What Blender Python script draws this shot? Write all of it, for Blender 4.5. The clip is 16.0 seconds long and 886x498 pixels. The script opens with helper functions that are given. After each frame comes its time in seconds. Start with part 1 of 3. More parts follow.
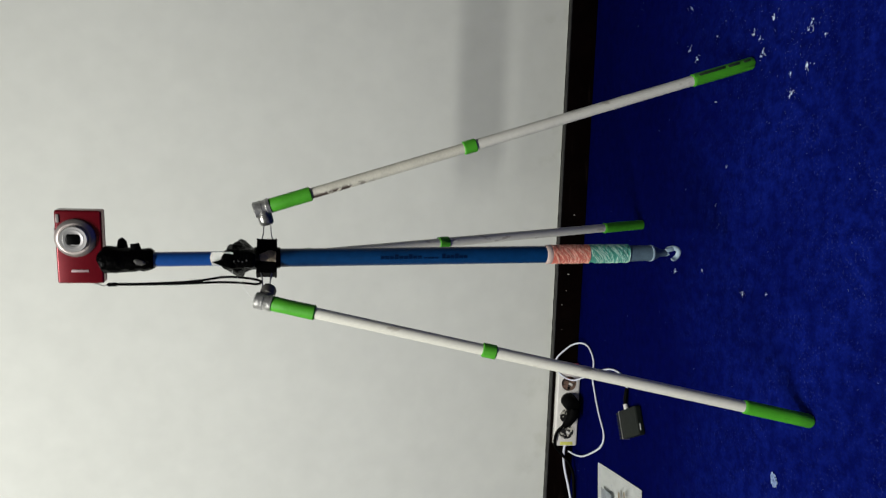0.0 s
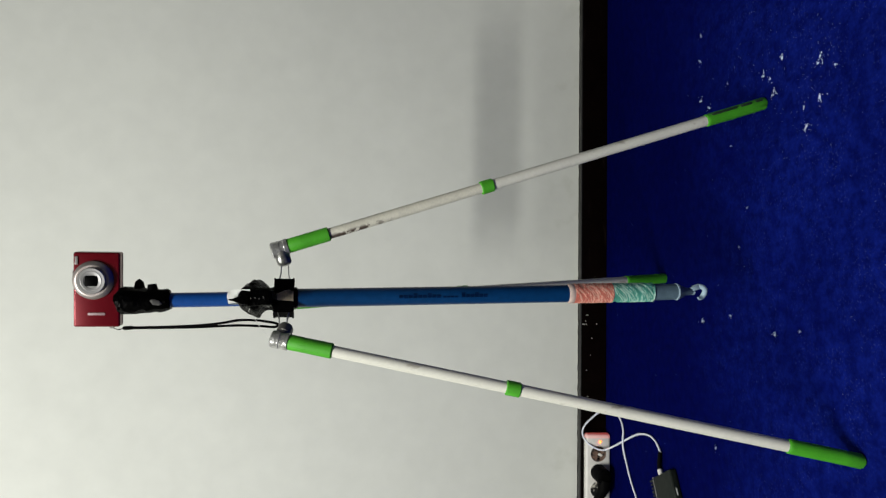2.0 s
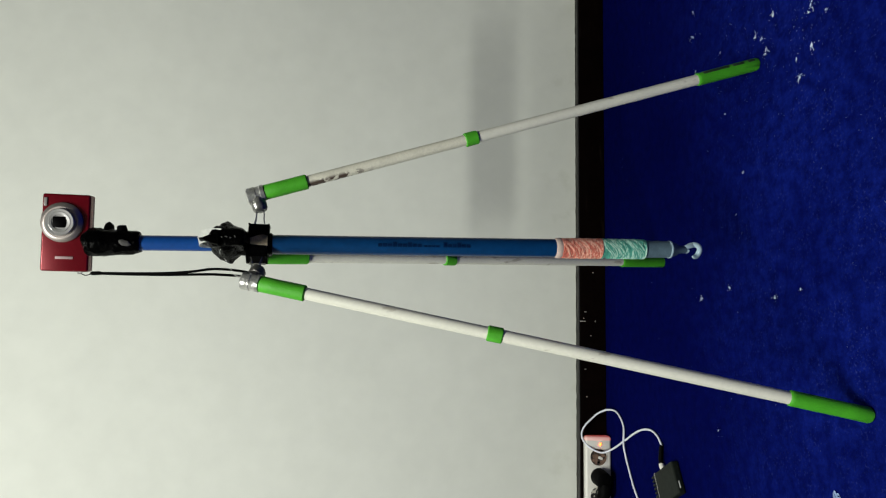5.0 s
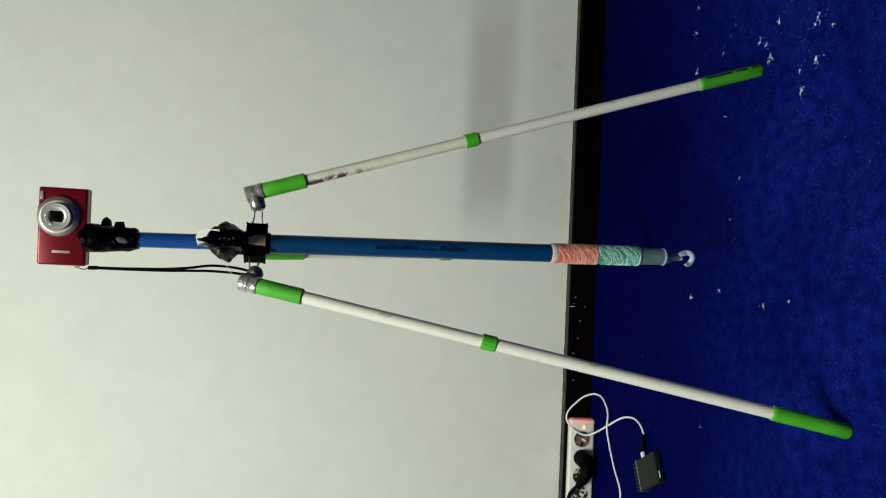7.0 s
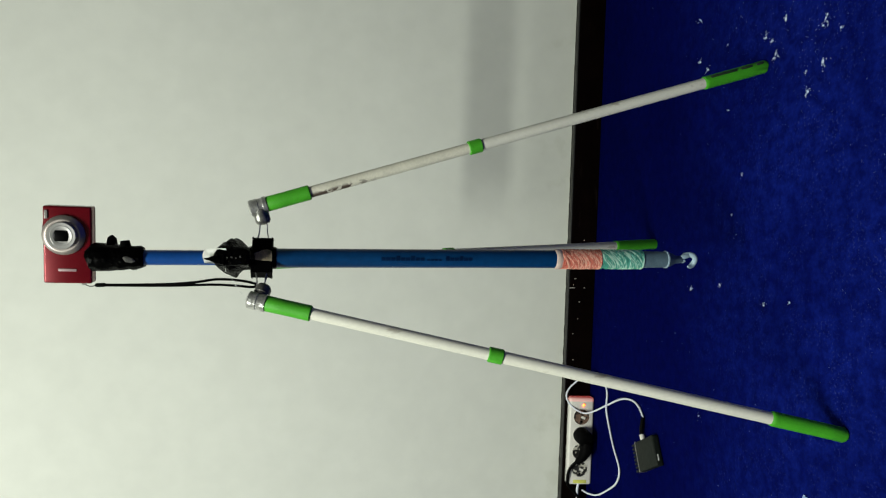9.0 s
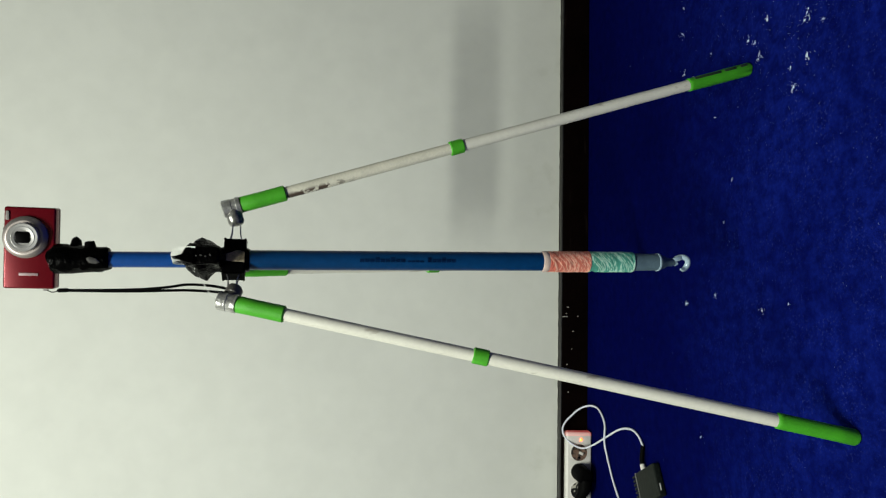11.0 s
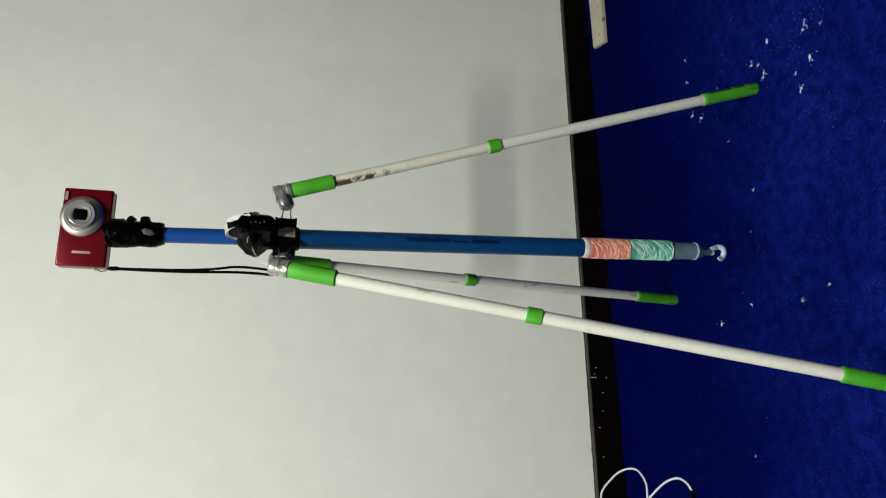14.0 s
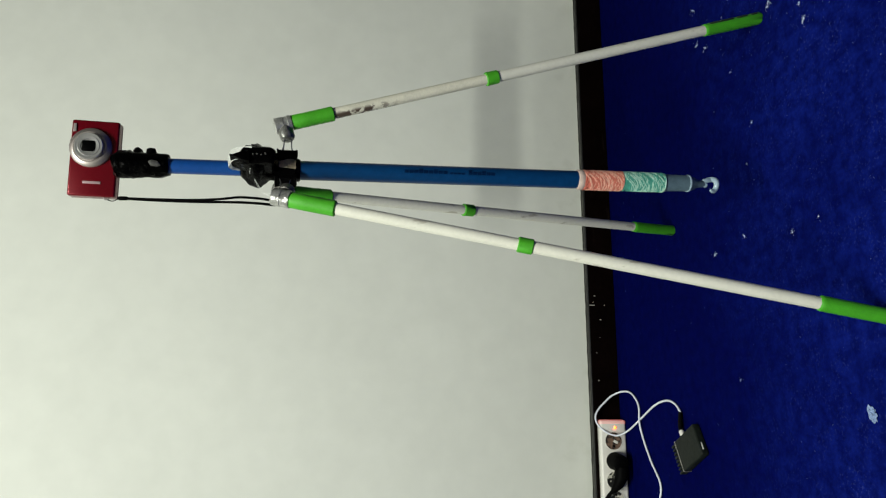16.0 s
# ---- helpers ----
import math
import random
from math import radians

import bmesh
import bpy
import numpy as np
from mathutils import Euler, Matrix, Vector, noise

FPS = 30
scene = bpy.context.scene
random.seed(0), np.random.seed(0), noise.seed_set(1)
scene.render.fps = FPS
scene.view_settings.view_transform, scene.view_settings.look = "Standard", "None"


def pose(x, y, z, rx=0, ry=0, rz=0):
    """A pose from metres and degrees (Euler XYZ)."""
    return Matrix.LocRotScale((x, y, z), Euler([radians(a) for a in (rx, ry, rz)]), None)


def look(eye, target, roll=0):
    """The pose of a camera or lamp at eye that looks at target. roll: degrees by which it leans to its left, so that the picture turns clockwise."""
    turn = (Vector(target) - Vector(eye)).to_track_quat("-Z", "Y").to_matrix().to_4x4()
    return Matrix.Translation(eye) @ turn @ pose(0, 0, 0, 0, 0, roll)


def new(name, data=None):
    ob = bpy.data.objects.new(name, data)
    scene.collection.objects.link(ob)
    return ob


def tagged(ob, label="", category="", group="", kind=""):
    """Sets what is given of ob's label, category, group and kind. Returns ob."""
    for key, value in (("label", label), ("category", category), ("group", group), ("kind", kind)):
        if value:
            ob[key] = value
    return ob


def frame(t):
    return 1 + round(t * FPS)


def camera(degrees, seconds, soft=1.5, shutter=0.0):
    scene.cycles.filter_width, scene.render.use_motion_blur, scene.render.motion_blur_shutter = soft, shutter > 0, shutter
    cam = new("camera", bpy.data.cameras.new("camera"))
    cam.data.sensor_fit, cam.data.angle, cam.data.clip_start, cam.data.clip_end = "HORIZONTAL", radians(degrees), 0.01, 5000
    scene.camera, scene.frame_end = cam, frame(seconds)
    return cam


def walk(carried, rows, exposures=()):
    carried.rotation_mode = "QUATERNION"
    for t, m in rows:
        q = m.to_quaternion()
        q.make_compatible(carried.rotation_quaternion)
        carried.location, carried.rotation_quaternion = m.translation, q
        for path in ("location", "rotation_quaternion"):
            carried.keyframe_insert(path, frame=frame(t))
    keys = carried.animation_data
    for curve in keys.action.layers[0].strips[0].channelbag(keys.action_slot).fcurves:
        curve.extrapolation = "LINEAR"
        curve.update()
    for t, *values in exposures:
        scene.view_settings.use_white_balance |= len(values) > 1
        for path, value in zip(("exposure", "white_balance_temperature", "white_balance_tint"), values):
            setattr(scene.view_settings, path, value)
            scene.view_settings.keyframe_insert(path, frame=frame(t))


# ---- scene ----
cam = camera(65.3, 16.0, soft=1.2, shutter=0.4)

PATH = [
    (0, (0.007, 0.07, 0.675), (-0.001, 2.024, 0.249), -89.5),
    (0.5, (0.011, 0.069, 0.674), (0.074, 2.024, 0.259), -90.4),
    (1, (-0.016, 0.074, 0.671), (0.137, 2.023, 0.25), -89.5),
    (1.5, (-0.048, 0.08, 0.676), (0.165, 2.029, 0.281), -89.9),
    (2, (-0.078, 0.089, 0.672), (0.208, 2.033, 0.302), -89.0),
    (2.5, (-0.109, 0.098, 0.663), (0.317, 2.023, 0.325), -88.9),
    (3, (-0.149, 0.113, 0.645), (0.322, 2.024, 0.291), -87.8),
    (3.5, (-0.177, 0.13, 0.635), (0.3, 2.034, 0.248), -88.2),
    (4, (-0.199, 0.14, 0.626), (0.234, 2.055, 0.247), -87.5),
    (4.5, (-0.209, 0.142, 0.623), (0.189, 2.064, 0.24), -87.5),
    (5, (-0.21, 0.14, 0.624), (0.235, 2.061, 0.29), -87.9),
    (7.5, (-0.118, 0.12, 0.644), (0.141, 2.065, 0.26), -87.7),
    (8, (-0.092, 0.117, 0.651), (0.127, 2.066, 0.26), -89.1),
    (8.5, (-0.079, 0.113, 0.656), (0.121, 2.064, 0.268), -88.8),
    (9, (-0.067, 0.113, 0.657), (0.094, 2.067, 0.262), -88.4),
    (11.5, (-0.197, 0.173, 0.626), (0.219, 2.09, 0.237), -87.1),
    (12, (-0.254, 0.195, 0.628), (0.233, 2.095, 0.234), -85.7),
    (12.5, (-0.284, 0.229, 0.654), (0.353, 2.061, 0.169), -86.0),
    (13, (-0.327, 0.233, 0.665), (0.42, 2.035, 0.226), -86.5),
    (13.5, (-0.357, 0.228, 0.677), (0.47, 1.996, 0.238), -86.8),
    (14, (-0.377, 0.224, 0.685), (0.446, 2.003, 0.289), -86.7),
    (14.5, (-0.391, 0.219, 0.679), (0.407, 2.008, 0.276), -87.8),
    (15, (-0.408, 0.213, 0.674), (0.307, 2.036, 0.267), -87.7),
    (15.5, (-0.405, 0.208, 0.674), (0.264, 2.051, 0.281), -88.3),
    (16, (-0.386, 0.192, 0.671), (0.246, 2.053, 0.3), -87.6),
]
walk(cam, [(t, look(eye, target, roll)) for t, eye, target, roll in PATH],
     ((0, -0.07, 6350, 17), (3, 0, 6400, 14), (7.5, 0, 6500, 7), (9, 0, 6500, 6), (11.5, 0.04, 6500, 8), (12.5, 0.05, 6500, 9), (13.5, 0.09, 6450, 12), (14.5, 0.06, 6450, 11), (16, 0.03, 6500, 8)))

# ---- light ----
world = bpy.data.worlds.new("world")
scene.world = world
world.use_nodes = True
world.node_tree.nodes["Background"].inputs["Color"].default_value = (0.5, 0.55, 0.5, 1)
world.node_tree.nodes["Background"].inputs["Strength"].default_value = 0.05
lamp_data = bpy.data.lights.new("tube_light", "AREA")
lamp_data.shape, lamp_data.size, lamp_data.size_y = "RECTANGLE", 1.12, 0.05
lamp_data.energy, lamp_data.color = 84, (0.98, 1.0, 0.895)
lamp = new("tube_light", lamp_data)
# a long tube under the ceiling, level and parallel to the far wall, facing down and towards it
lamp.matrix_world = pose(-0.92, -0.1, 2.45, 0, 0, -6.53) @ pose(0, 0, 0, 12)


# ---- materials ----
def material(name, color, rough=0.5, metal=0.0, vary=0.12, scale=30.0, bump=0.0, bump_scale=200.0, spec=0.5):
    """A surface with colour variation at two scales and fine relief."""
    m = bpy.data.materials.new(name)
    m.use_nodes = True
    n, l = m.node_tree.nodes, m.node_tree.links
    b = n["Principled BSDF"]
    b.inputs["Roughness"].default_value, b.inputs["Metallic"].default_value = rough, metal
    b.inputs["Specular IOR Level"].default_value = spec
    co = n.new("ShaderNodeTexCoord")
    big, small = n.new("ShaderNodeTexNoise"), n.new("ShaderNodeTexNoise")
    big.inputs["Scale"].default_value, small.inputs["Scale"].default_value = scale, scale * 9
    big.inputs["Detail"].default_value, small.inputs["Detail"].default_value = 4, 3
    add = n.new("ShaderNodeMath")
    l.new(co.outputs["Object"], big.inputs["Vector"])
    l.new(co.outputs["Object"], small.inputs["Vector"])
    l.new(big.outputs["Fac"], add.inputs[0])
    l.new(small.outputs["Fac"], add.inputs[1])
    ramp = n.new("ShaderNodeMapRange")
    ramp.inputs["From Min"].default_value, ramp.inputs["From Max"].default_value = 0.7, 1.3
    ramp.inputs["To Min"].default_value, ramp.inputs["To Max"].default_value = 1 - vary, 1 + vary
    l.new(add.outputs[0], ramp.inputs["Value"])
    tint = n.new("ShaderNodeVectorMath")
    tint.operation = "SCALE"
    tint.inputs[0].default_value = color
    l.new(ramp.outputs[0], tint.inputs["Scale"])
    l.new(tint.outputs[0], b.inputs["Base Color"])
    if bump:
        fine, bm_node = n.new("ShaderNodeTexNoise"), n.new("ShaderNodeBump")
        fine.inputs["Scale"].default_value, fine.inputs["Detail"].default_value = bump_scale, 4
        bm_node.inputs["Strength"].default_value, bm_node.inputs["Distance"].default_value = bump, 0.002
        l.new(co.outputs["Object"], fine.inputs["Vector"])
        l.new(fine.outputs["Fac"], bm_node.inputs["Height"])
        l.new(bm_node.outputs[0], b.inputs["Normal"])
    m["tint"] = tint.name
    return m


def stained(m, mask_of, color):
    """Mix a stain of that colour over a material where mask_of(nodes, links, coordinates) is high."""
    n, l = m.node_tree.nodes, m.node_tree.links
    b = n["Principled BSDF"]
    co = n.new("ShaderNodeTexCoord")
    mask = mask_of(n, l, co.outputs["Object"])
    mix = n.new("ShaderNodeMix")
    mix.data_type = "RGBA"
    l.new(mask, mix.inputs["Factor"])
    l.new(b.inputs["Base Color"].links[0].from_socket, mix.inputs["A"])
    mix.inputs["B"].default_value = (*color, 1)
    l.new(mix.outputs["Result"], b.inputs["Base Color"])
    return m


def ramped(n, l, value, a, b, lo=0.0, hi=1.0):
    r = n.new("ShaderNodeMapRange")
    r.interpolation_type = "SMOOTHSTEP"
    for key, v in (("From Min", a), ("From Max", b), ("To Min", lo), ("To Max", hi)):
        r.inputs[key].default_value = v
    l.new(value, r.inputs["Value"])
    return r.outputs[0]


def times(n, l, *values):
    out = values[0]
    for v in values[1:]:
        k = n.new("ShaderNodeMath")
        k.operation = "MULTIPLY"
        l.new(out, k.inputs[0])
        if isinstance(v, float):
            k.inputs[1].default_value = v
        else:
            l.new(v, k.inputs[1])
        out = k.outputs[0]
    return out


def axes_of(n, l, vector):
    s = n.new("ShaderNodeSeparateXYZ")
    l.new(vector, s.inputs[0])
    return s.outputs


def noise_of(n, l, vector, scale, detail=4.0, stretch=(1, 1, 1)):
    mp, t = n.new("ShaderNodeMapping"), n.new("ShaderNodeTexNoise")
    mp.inputs["Scale"].default_value = stretch
    t.inputs["Scale"].default_value, t.inputs["Detail"].default_value = scale, detail
    l.new(vector, mp.inputs["Vector"])
    l.new(mp.outputs[0], t.inputs["Vector"])
    return t.outputs["Fac"]


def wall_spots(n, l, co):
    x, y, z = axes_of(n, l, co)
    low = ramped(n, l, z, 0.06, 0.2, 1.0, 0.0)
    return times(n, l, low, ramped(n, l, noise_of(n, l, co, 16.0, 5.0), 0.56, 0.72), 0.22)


def leg_dirt(n, l, co):
    x, y, z = axes_of(n, l, co)
    lean = n.new("ShaderNodeMath")
    lean.operation = "MULTIPLY_ADD"
    lean.inputs[1].default_value = 0.325
    l.new(z, lean.inputs[0])
    l.new(x, lean.inputs[2])
    under = ramped(n, l, lean.outputs[0], 0.2815, 0.2865, 1.0, 0.06)
    where = times(n, l, ramped(n, l, z, 0.555, 0.6), ramped(n, l, x, 0.03, 0.05), under)
    return times(n, l, where, ramped(n, l, noise_of(n, l, co, 110.0, 4.0, (1.0, 1.0, 0.7)), 0.46, 0.53), 0.95)


def leg_scuffs(n, l, co):
    return times(n, l, ramped(n, l, noise_of(n, l, co, 75.0, 4.0, (1, 1, 0.3)), 0.63, 0.71), 0.6)


def painted_falloff(n, l, co):
    """Blotchy weight that fades towards the wall, so the shade there is painted in."""
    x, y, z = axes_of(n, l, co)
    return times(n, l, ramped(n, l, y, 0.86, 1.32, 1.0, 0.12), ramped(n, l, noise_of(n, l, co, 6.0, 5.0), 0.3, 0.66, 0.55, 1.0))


# Mottled wear of the felt, times the shade painted in towards the wall.
def wear_and_falloff(n, l, co):
    return times(n, l, painted_falloff(n, l, co), ramped(n, l, noise_of(n, l, co, 55.0, 9.0), 0.32, 0.68, 0.4, 1.0), ramped(n, l, noise_of(n, l, co, 170.0, 4.0), 0.36, 0.64, 0.7, 1.0))


# Lint flecks, dimmed by the same painted darkening towards the wall.
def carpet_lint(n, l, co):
    return times(n, l, painted_falloff(n, l, co), ramped(n, l, noise_of(n, l, co, 260.0, 8.0), 0.53, 0.75), ramped(n, l, noise_of(n, l, co, 26.0, 5.0), 0.42, 0.6, 0.1, 1.0), 0.5)


def edge_stripe(near, far):
    """A rubbed line along the board's top, between two depths, broken here and there."""
    def mask(n, l, co):
        x, y, z = axes_of(n, l, co)
        return times(n, l, ramped(n, l, y, near, near + 0.0008), ramped(n, l, y, far - 0.0008, far, 1.0, 0.0), ramped(n, l, noise_of(n, l, co, 45.0, 5.0, (0.5, 1, 1)), 0.36, 0.56, 0.1, 1.0))
    return mask


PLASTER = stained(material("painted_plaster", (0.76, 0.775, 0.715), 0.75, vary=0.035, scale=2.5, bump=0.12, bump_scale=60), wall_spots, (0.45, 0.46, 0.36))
# Greys for the unseen walls and ceiling, dark so that shadows stay deep.
SIDE = material("unseen_wall_grey", (0.22, 0.222, 0.20), 0.8, vary=0.05, scale=3)
CEILING = material("unseen_ceiling_grey", (0.34, 0.345, 0.32), 0.8, vary=0.03, scale=3)
CARPET = stained(stained(material("blue_felt_carpet", (0.0004, 0.0010, 0.042), 0.95, vary=0.35, scale=70, bump=0.5, bump_scale=900, spec=0.01), wear_and_falloff, (0.0042, 0.0110, 0.162)), carpet_lint, (0.035, 0.05, 0.25))
SKIRTING = stained(material("black_brown_board", (0.0026, 0.0012, 0.0010), 0.6, vary=0.5, scale=18, bump=0.25, bump_scale=90, spec=0.025), lambda n, l, co: times(n, l, ramped(n, l, noise_of(n, l, co, 60.0, 5.0, (0.15, 1, 1)), 0.62, 0.72), 0.6), (0.012, 0.008, 0.007))
LEDGE = material("scuffed_board_edge", (0.004, 0.0035, 0.003), 0.6, vary=0.7, scale=40, bump=0.3, bump_scale=120)
for near, far, grey in ((0.0004, 0.002, 0.03), (0.0045, 0.0075, 0.085)):
    stained(LEDGE, edge_stripe(near, far), (grey, grey, grey * 0.9))
PVC = stained(material("white_pvc_pipe", (0.72, 0.712, 0.625), 0.38, vary=0.05, scale=25, bump=0.05, bump_scale=90), leg_scuffs, (0.32, 0.28, 0.22))
PVC_DIRTY = stained(material("stained_pvc_pipe", (0.68, 0.66, 0.55), 0.45, vary=0.1, scale=40, bump=0.08, bump_scale=90), leg_dirt, (0.045, 0.02, 0.011))
GREEN = material("green_foam_sleeve", (0.056, 0.355, 0.011), 0.6, vary=0.12, scale=60, bump=0.25, bump_scale=500)
INK = material("black_ink", (0.012, 0.03, 0.012), 0.6, vary=0.2)
BLUE_LOW = material("dark_blue_painted_tube", (0.0018, 0.036, 0.122), 0.3, vary=0.16, scale=14, bump=0.04, bump_scale=200, spec=0.25)
BLUE_TOP = material("blue_painted_tube", (0.005, 0.052, 0.23), 0.3, vary=0.1, scale=20, spec=0.3)
NAVY_INK = material("navy_ink", (0.002, 0.021, 0.088), 0.36, vary=0.3, scale=300, spec=0.2)
BLACK_TAPE = material("black_tape", (0.0006, 0.0006, 0.0007), 0.25, vary=0.5, scale=60, bump=0.9, bump_scale=160, spec=0.03)
BLACK_PLASTIC = material("black_plastic", (0.002, 0.002, 0.0022), 0.55, vary=0.3, scale=40, bump=0.08, spec=0.025)
BLACK_CLIP = material("black_clip_steel", (0.0014, 0.0014, 0.0016), 0.4, 0.0, vary=0.3, scale=50, spec=0.02)
CREAM = material("worn_cream_tape", (0.60, 0.50, 0.36), 0.6, vary=0.6, scale=160)
EDGE_TAPE = material("pinkish_tape", (0.55, 0.43, 0.38), 0.7, vary=0.2, scale=150, bump=0.3)
WHITE_TAPE = material("white_tape", (0.78, 0.79, 0.76), 0.5, vary=0.06, scale=50, bump=0.1)
STEEL = material("bright_wire", (0.55, 0.55, 0.55), 0.3, 1.0, vary=0.1)
SILVER = material("silver_painted_pvc", (0.50, 0.50, 0.485), 0.3, 0.75, vary=0.55, scale=140, bump=0.55, bump_scale=160)
BRIGHT_SILVER = material("chromed_pipe_end", (0.20, 0.20, 0.19), 0.28, 0.6, vary=0.6, scale=200, bump=0.7, bump_scale=130)
DARK_SILVER = material("dull_grey_elbow", (0.14, 0.135, 0.125), 0.45, 0.4, vary=0.3, scale=120, bump=0.2)
CORAL = material("coral_cord", (0.62, 0.17, 0.12), 0.75, vary=0.3, scale=260, bump=0.4, bump_scale=900)
CORAL_LIGHT = material("pale_coral_cord", (0.78, 0.42, 0.32), 0.75, vary=0.25, scale=260, bump=0.4, bump_scale=900)
TEAL = material("teal_cord", (0.07, 0.36, 0.28), 0.75, vary=0.3, scale=260, bump=0.4, bump_scale=900)
TEAL_LIGHT = material("pale_teal_cord", (0.42, 0.68, 0.58), 0.75, vary=0.25, scale=260, bump=0.4, bump_scale=900)
GREY_BLUE = material("grey_blue_rubber", (0.085, 0.135, 0.17), 0.38, vary=0.2, scale=80, bump=0.1)
HOOK = material("milky_plastic", (0.34, 0.46, 0.55), 0.2, vary=0.15, scale=90)
RED = material("red_lacquered_metal", (0.15, 0.0013, 0.008), 0.26, 0.4, vary=0.08, scale=30)
CHROME = material("brushed_lens_metal", (0.60, 0.59, 0.59), 0.3, 0.85, vary=0.05, scale=60)
RING_METAL = material("grey_lens_metal", (0.46, 0.41, 0.39), 0.42, 0.9, vary=0.1, scale=60)
TRIM = material("silver_trim", (0.5, 0.48, 0.47), 0.35, 0.7, vary=0.1)
RIM = material("dark_body_rim", (0.10, 0.06, 0.06), 0.4, 0.5, vary=0.2)
GLASS_BLACK = material("black_lens_cover", (0.0008, 0.0008, 0.001), 0.4, vary=0.1, spec=0.03)
FLASH = material("flash_window", (0.24, 0.22, 0.21), 0.25, vary=0.1)
# Grey for pale flecks on the tape and for a painted glint.
SPOT = material("tape_fleck_and_glint", (0.07, 0.068, 0.065), 0.6, vary=0.5, scale=200)
DUST = material("pale_dust", (0.12, 0.17, 0.45), 0.9, vary=0.3, scale=300)
LOGO = material("pale_print", (0.36, 0.25, 0.26), 0.4, vary=0.1)
WHITE_PLASTIC = material("white_plastic", (0.72, 0.70, 0.66), 0.4, vary=0.08, scale=40, bump=0.05)
WHITE_CABLE = material("white_cable", (0.70, 0.73, 0.82), 0.45, vary=0.06, scale=60)
WELL = stained(material("brown_socket_well", (0.17, 0.105, 0.075), 0.5, vary=0.5, scale=120), lambda n, l, co: ramped(n, l, noise_of(n, l, co, 130.0, 3.0), 0.48, 0.56), (0.02, 0.014, 0.011))
DARK_WELL = stained(material("dark_socket_well", (0.006, 0.006, 0.006), 0.5, vary=0.5, scale=120), lambda n, l, co: ramped(n, l, noise_of(n, l, co, 100.0, 2.0), 0.53, 0.58), (0.5, 0.48, 0.42))
YELLOW = material("yellow_sticker", (0.66, 0.66, 0.14), 0.5, vary=0.15, scale=120)
CHARGER = material("dusty_black_charger", (0.009, 0.012, 0.010), 0.55, vary=0.45, scale=120, bump=0.2, bump_scale=300, spec=0.15)
WOOD = stained(material("pale_batten", (0.48, 0.44, 0.35), 0.6, vary=0.15, scale=30, bump=0.15), lambda n, l, co: times(n, l, ramped(n, l, noise_of(n, l, co, 60.0, 3.0), 0.64, 0.7), 0.8), (0.12, 0.09, 0.03))
PAPER = material("white_paper", (0.72, 0.74, 0.72), 0.7, vary=0.08, scale=50)
PAPER_GREY = material("grey_print", (0.45, 0.49, 0.52), 0.6, vary=0.3, scale=60)
PAPER_WARM = material("warm_print", (0.42, 0.34, 0.24), 0.6, vary=0.6, scale=160)
SCRAP = material("white_lint", (0.74, 0.85, 1.0), 0.8, vary=0.1, scale=200)
FLUFF = material("matted_fluff", (0.20, 0.28, 0.48), 0.9, vary=0.45, scale=160, bump=0.6, bump_scale=400)
PAINT_MARK = material("paint_fleck", (0.5, 0.48, 0.45), 0.6, vary=0.2)
def glowing(name, base, colour, strength):
    m = bpy.data.materials.new(name)
    m.use_nodes = True
    b = m.node_tree.nodes["Principled BSDF"]
    b.inputs["Base Color"].default_value, b.inputs["Emission Color"].default_value = (*base, 1), (*colour, 1)
    b.inputs["Emission Strength"].default_value = strength
    return m


PILOT = glowing("lit_pilot_lamp", (0.8, 0.1, 0.03), (1.0, 0.13, 0.02), 7.0)
# Weak emission in place of the pilot lamp's red light spreading in the case.
GLOW = glowing("emissive_pilot_glow", (0.68, 0.6, 0.57), (1.0, 0.10, 0.07), 0.24)

# ---- builders ----
def thing(name, place, label, category, group="", kind=""):
    ob = new(name)
    ob.matrix_basis = place if isinstance(place, Matrix) else Matrix.Translation(place)
    return tagged(ob, label, category, group, kind)


def part(name, bm, mat, parent, label="", smooth=True):
    """One mesh, drawn in world places, under a thing or a part of it."""
    root = parent
    while root.parent:
        root = root.parent
    bm.transform(root.matrix_basis.inverted())
    return tagged(mesh_object(name, bm, mat, smooth, parent), label)


def mesh_object(name, bm, mat, smooth=True, parent=None):
    bmesh.ops.recalc_face_normals(bm, faces=bm.faces)
    me = bpy.data.meshes.new(name)
    for f in bm.faces:
        f.smooth = smooth
    if smooth:
        for e in bm.edges:
            if len(e.link_faces) == 2 and e.calc_face_angle(0) > 0.7:
                e.smooth = False
    bm.to_mesh(me)
    bm.free()
    me.materials.append(mat)
    ob = new(name, me)
    ob.parent = parent
    return ob


def tube(points, radii, seg=20, bm=None, closed=False, caps=True):
    """A round bar along points; radii is one number or one for each point."""
    bm = bm or bmesh.new()
    pts = [Vector(p) for p in points]
    radii = radii if isinstance(radii, (list, tuple)) else [radii] * len(pts)
    side, rings = None, []
    for i, p in enumerate(pts):
        a = pts[i - 1] if i or closed else p
        b = pts[(i + 1) % len(pts)] if i + 1 < len(pts) or closed else p
        way = (b - a).normalized()
        if side is None:
            side = way.orthogonal().normalized()
        side = (side - way * side.dot(way)).normalized()
        up = way.cross(side)
        rings.append([bm.verts.new(p + radii[i] * (math.cos(k * math.tau / seg) * side + math.sin(k * math.tau / seg) * up)) for k in range(seg)])
    for i in range(len(rings) if closed else len(rings) - 1):
        r, s = rings[i], rings[(i + 1) % len(rings)]
        for k in range(seg):
            bm.faces.new((r[k], r[(k + 1) % seg], s[(k + 1) % seg], s[k]))
    if caps and not closed:
        bm.faces.new(rings[0])
        bm.faces.new(rings[-1])
    return bm


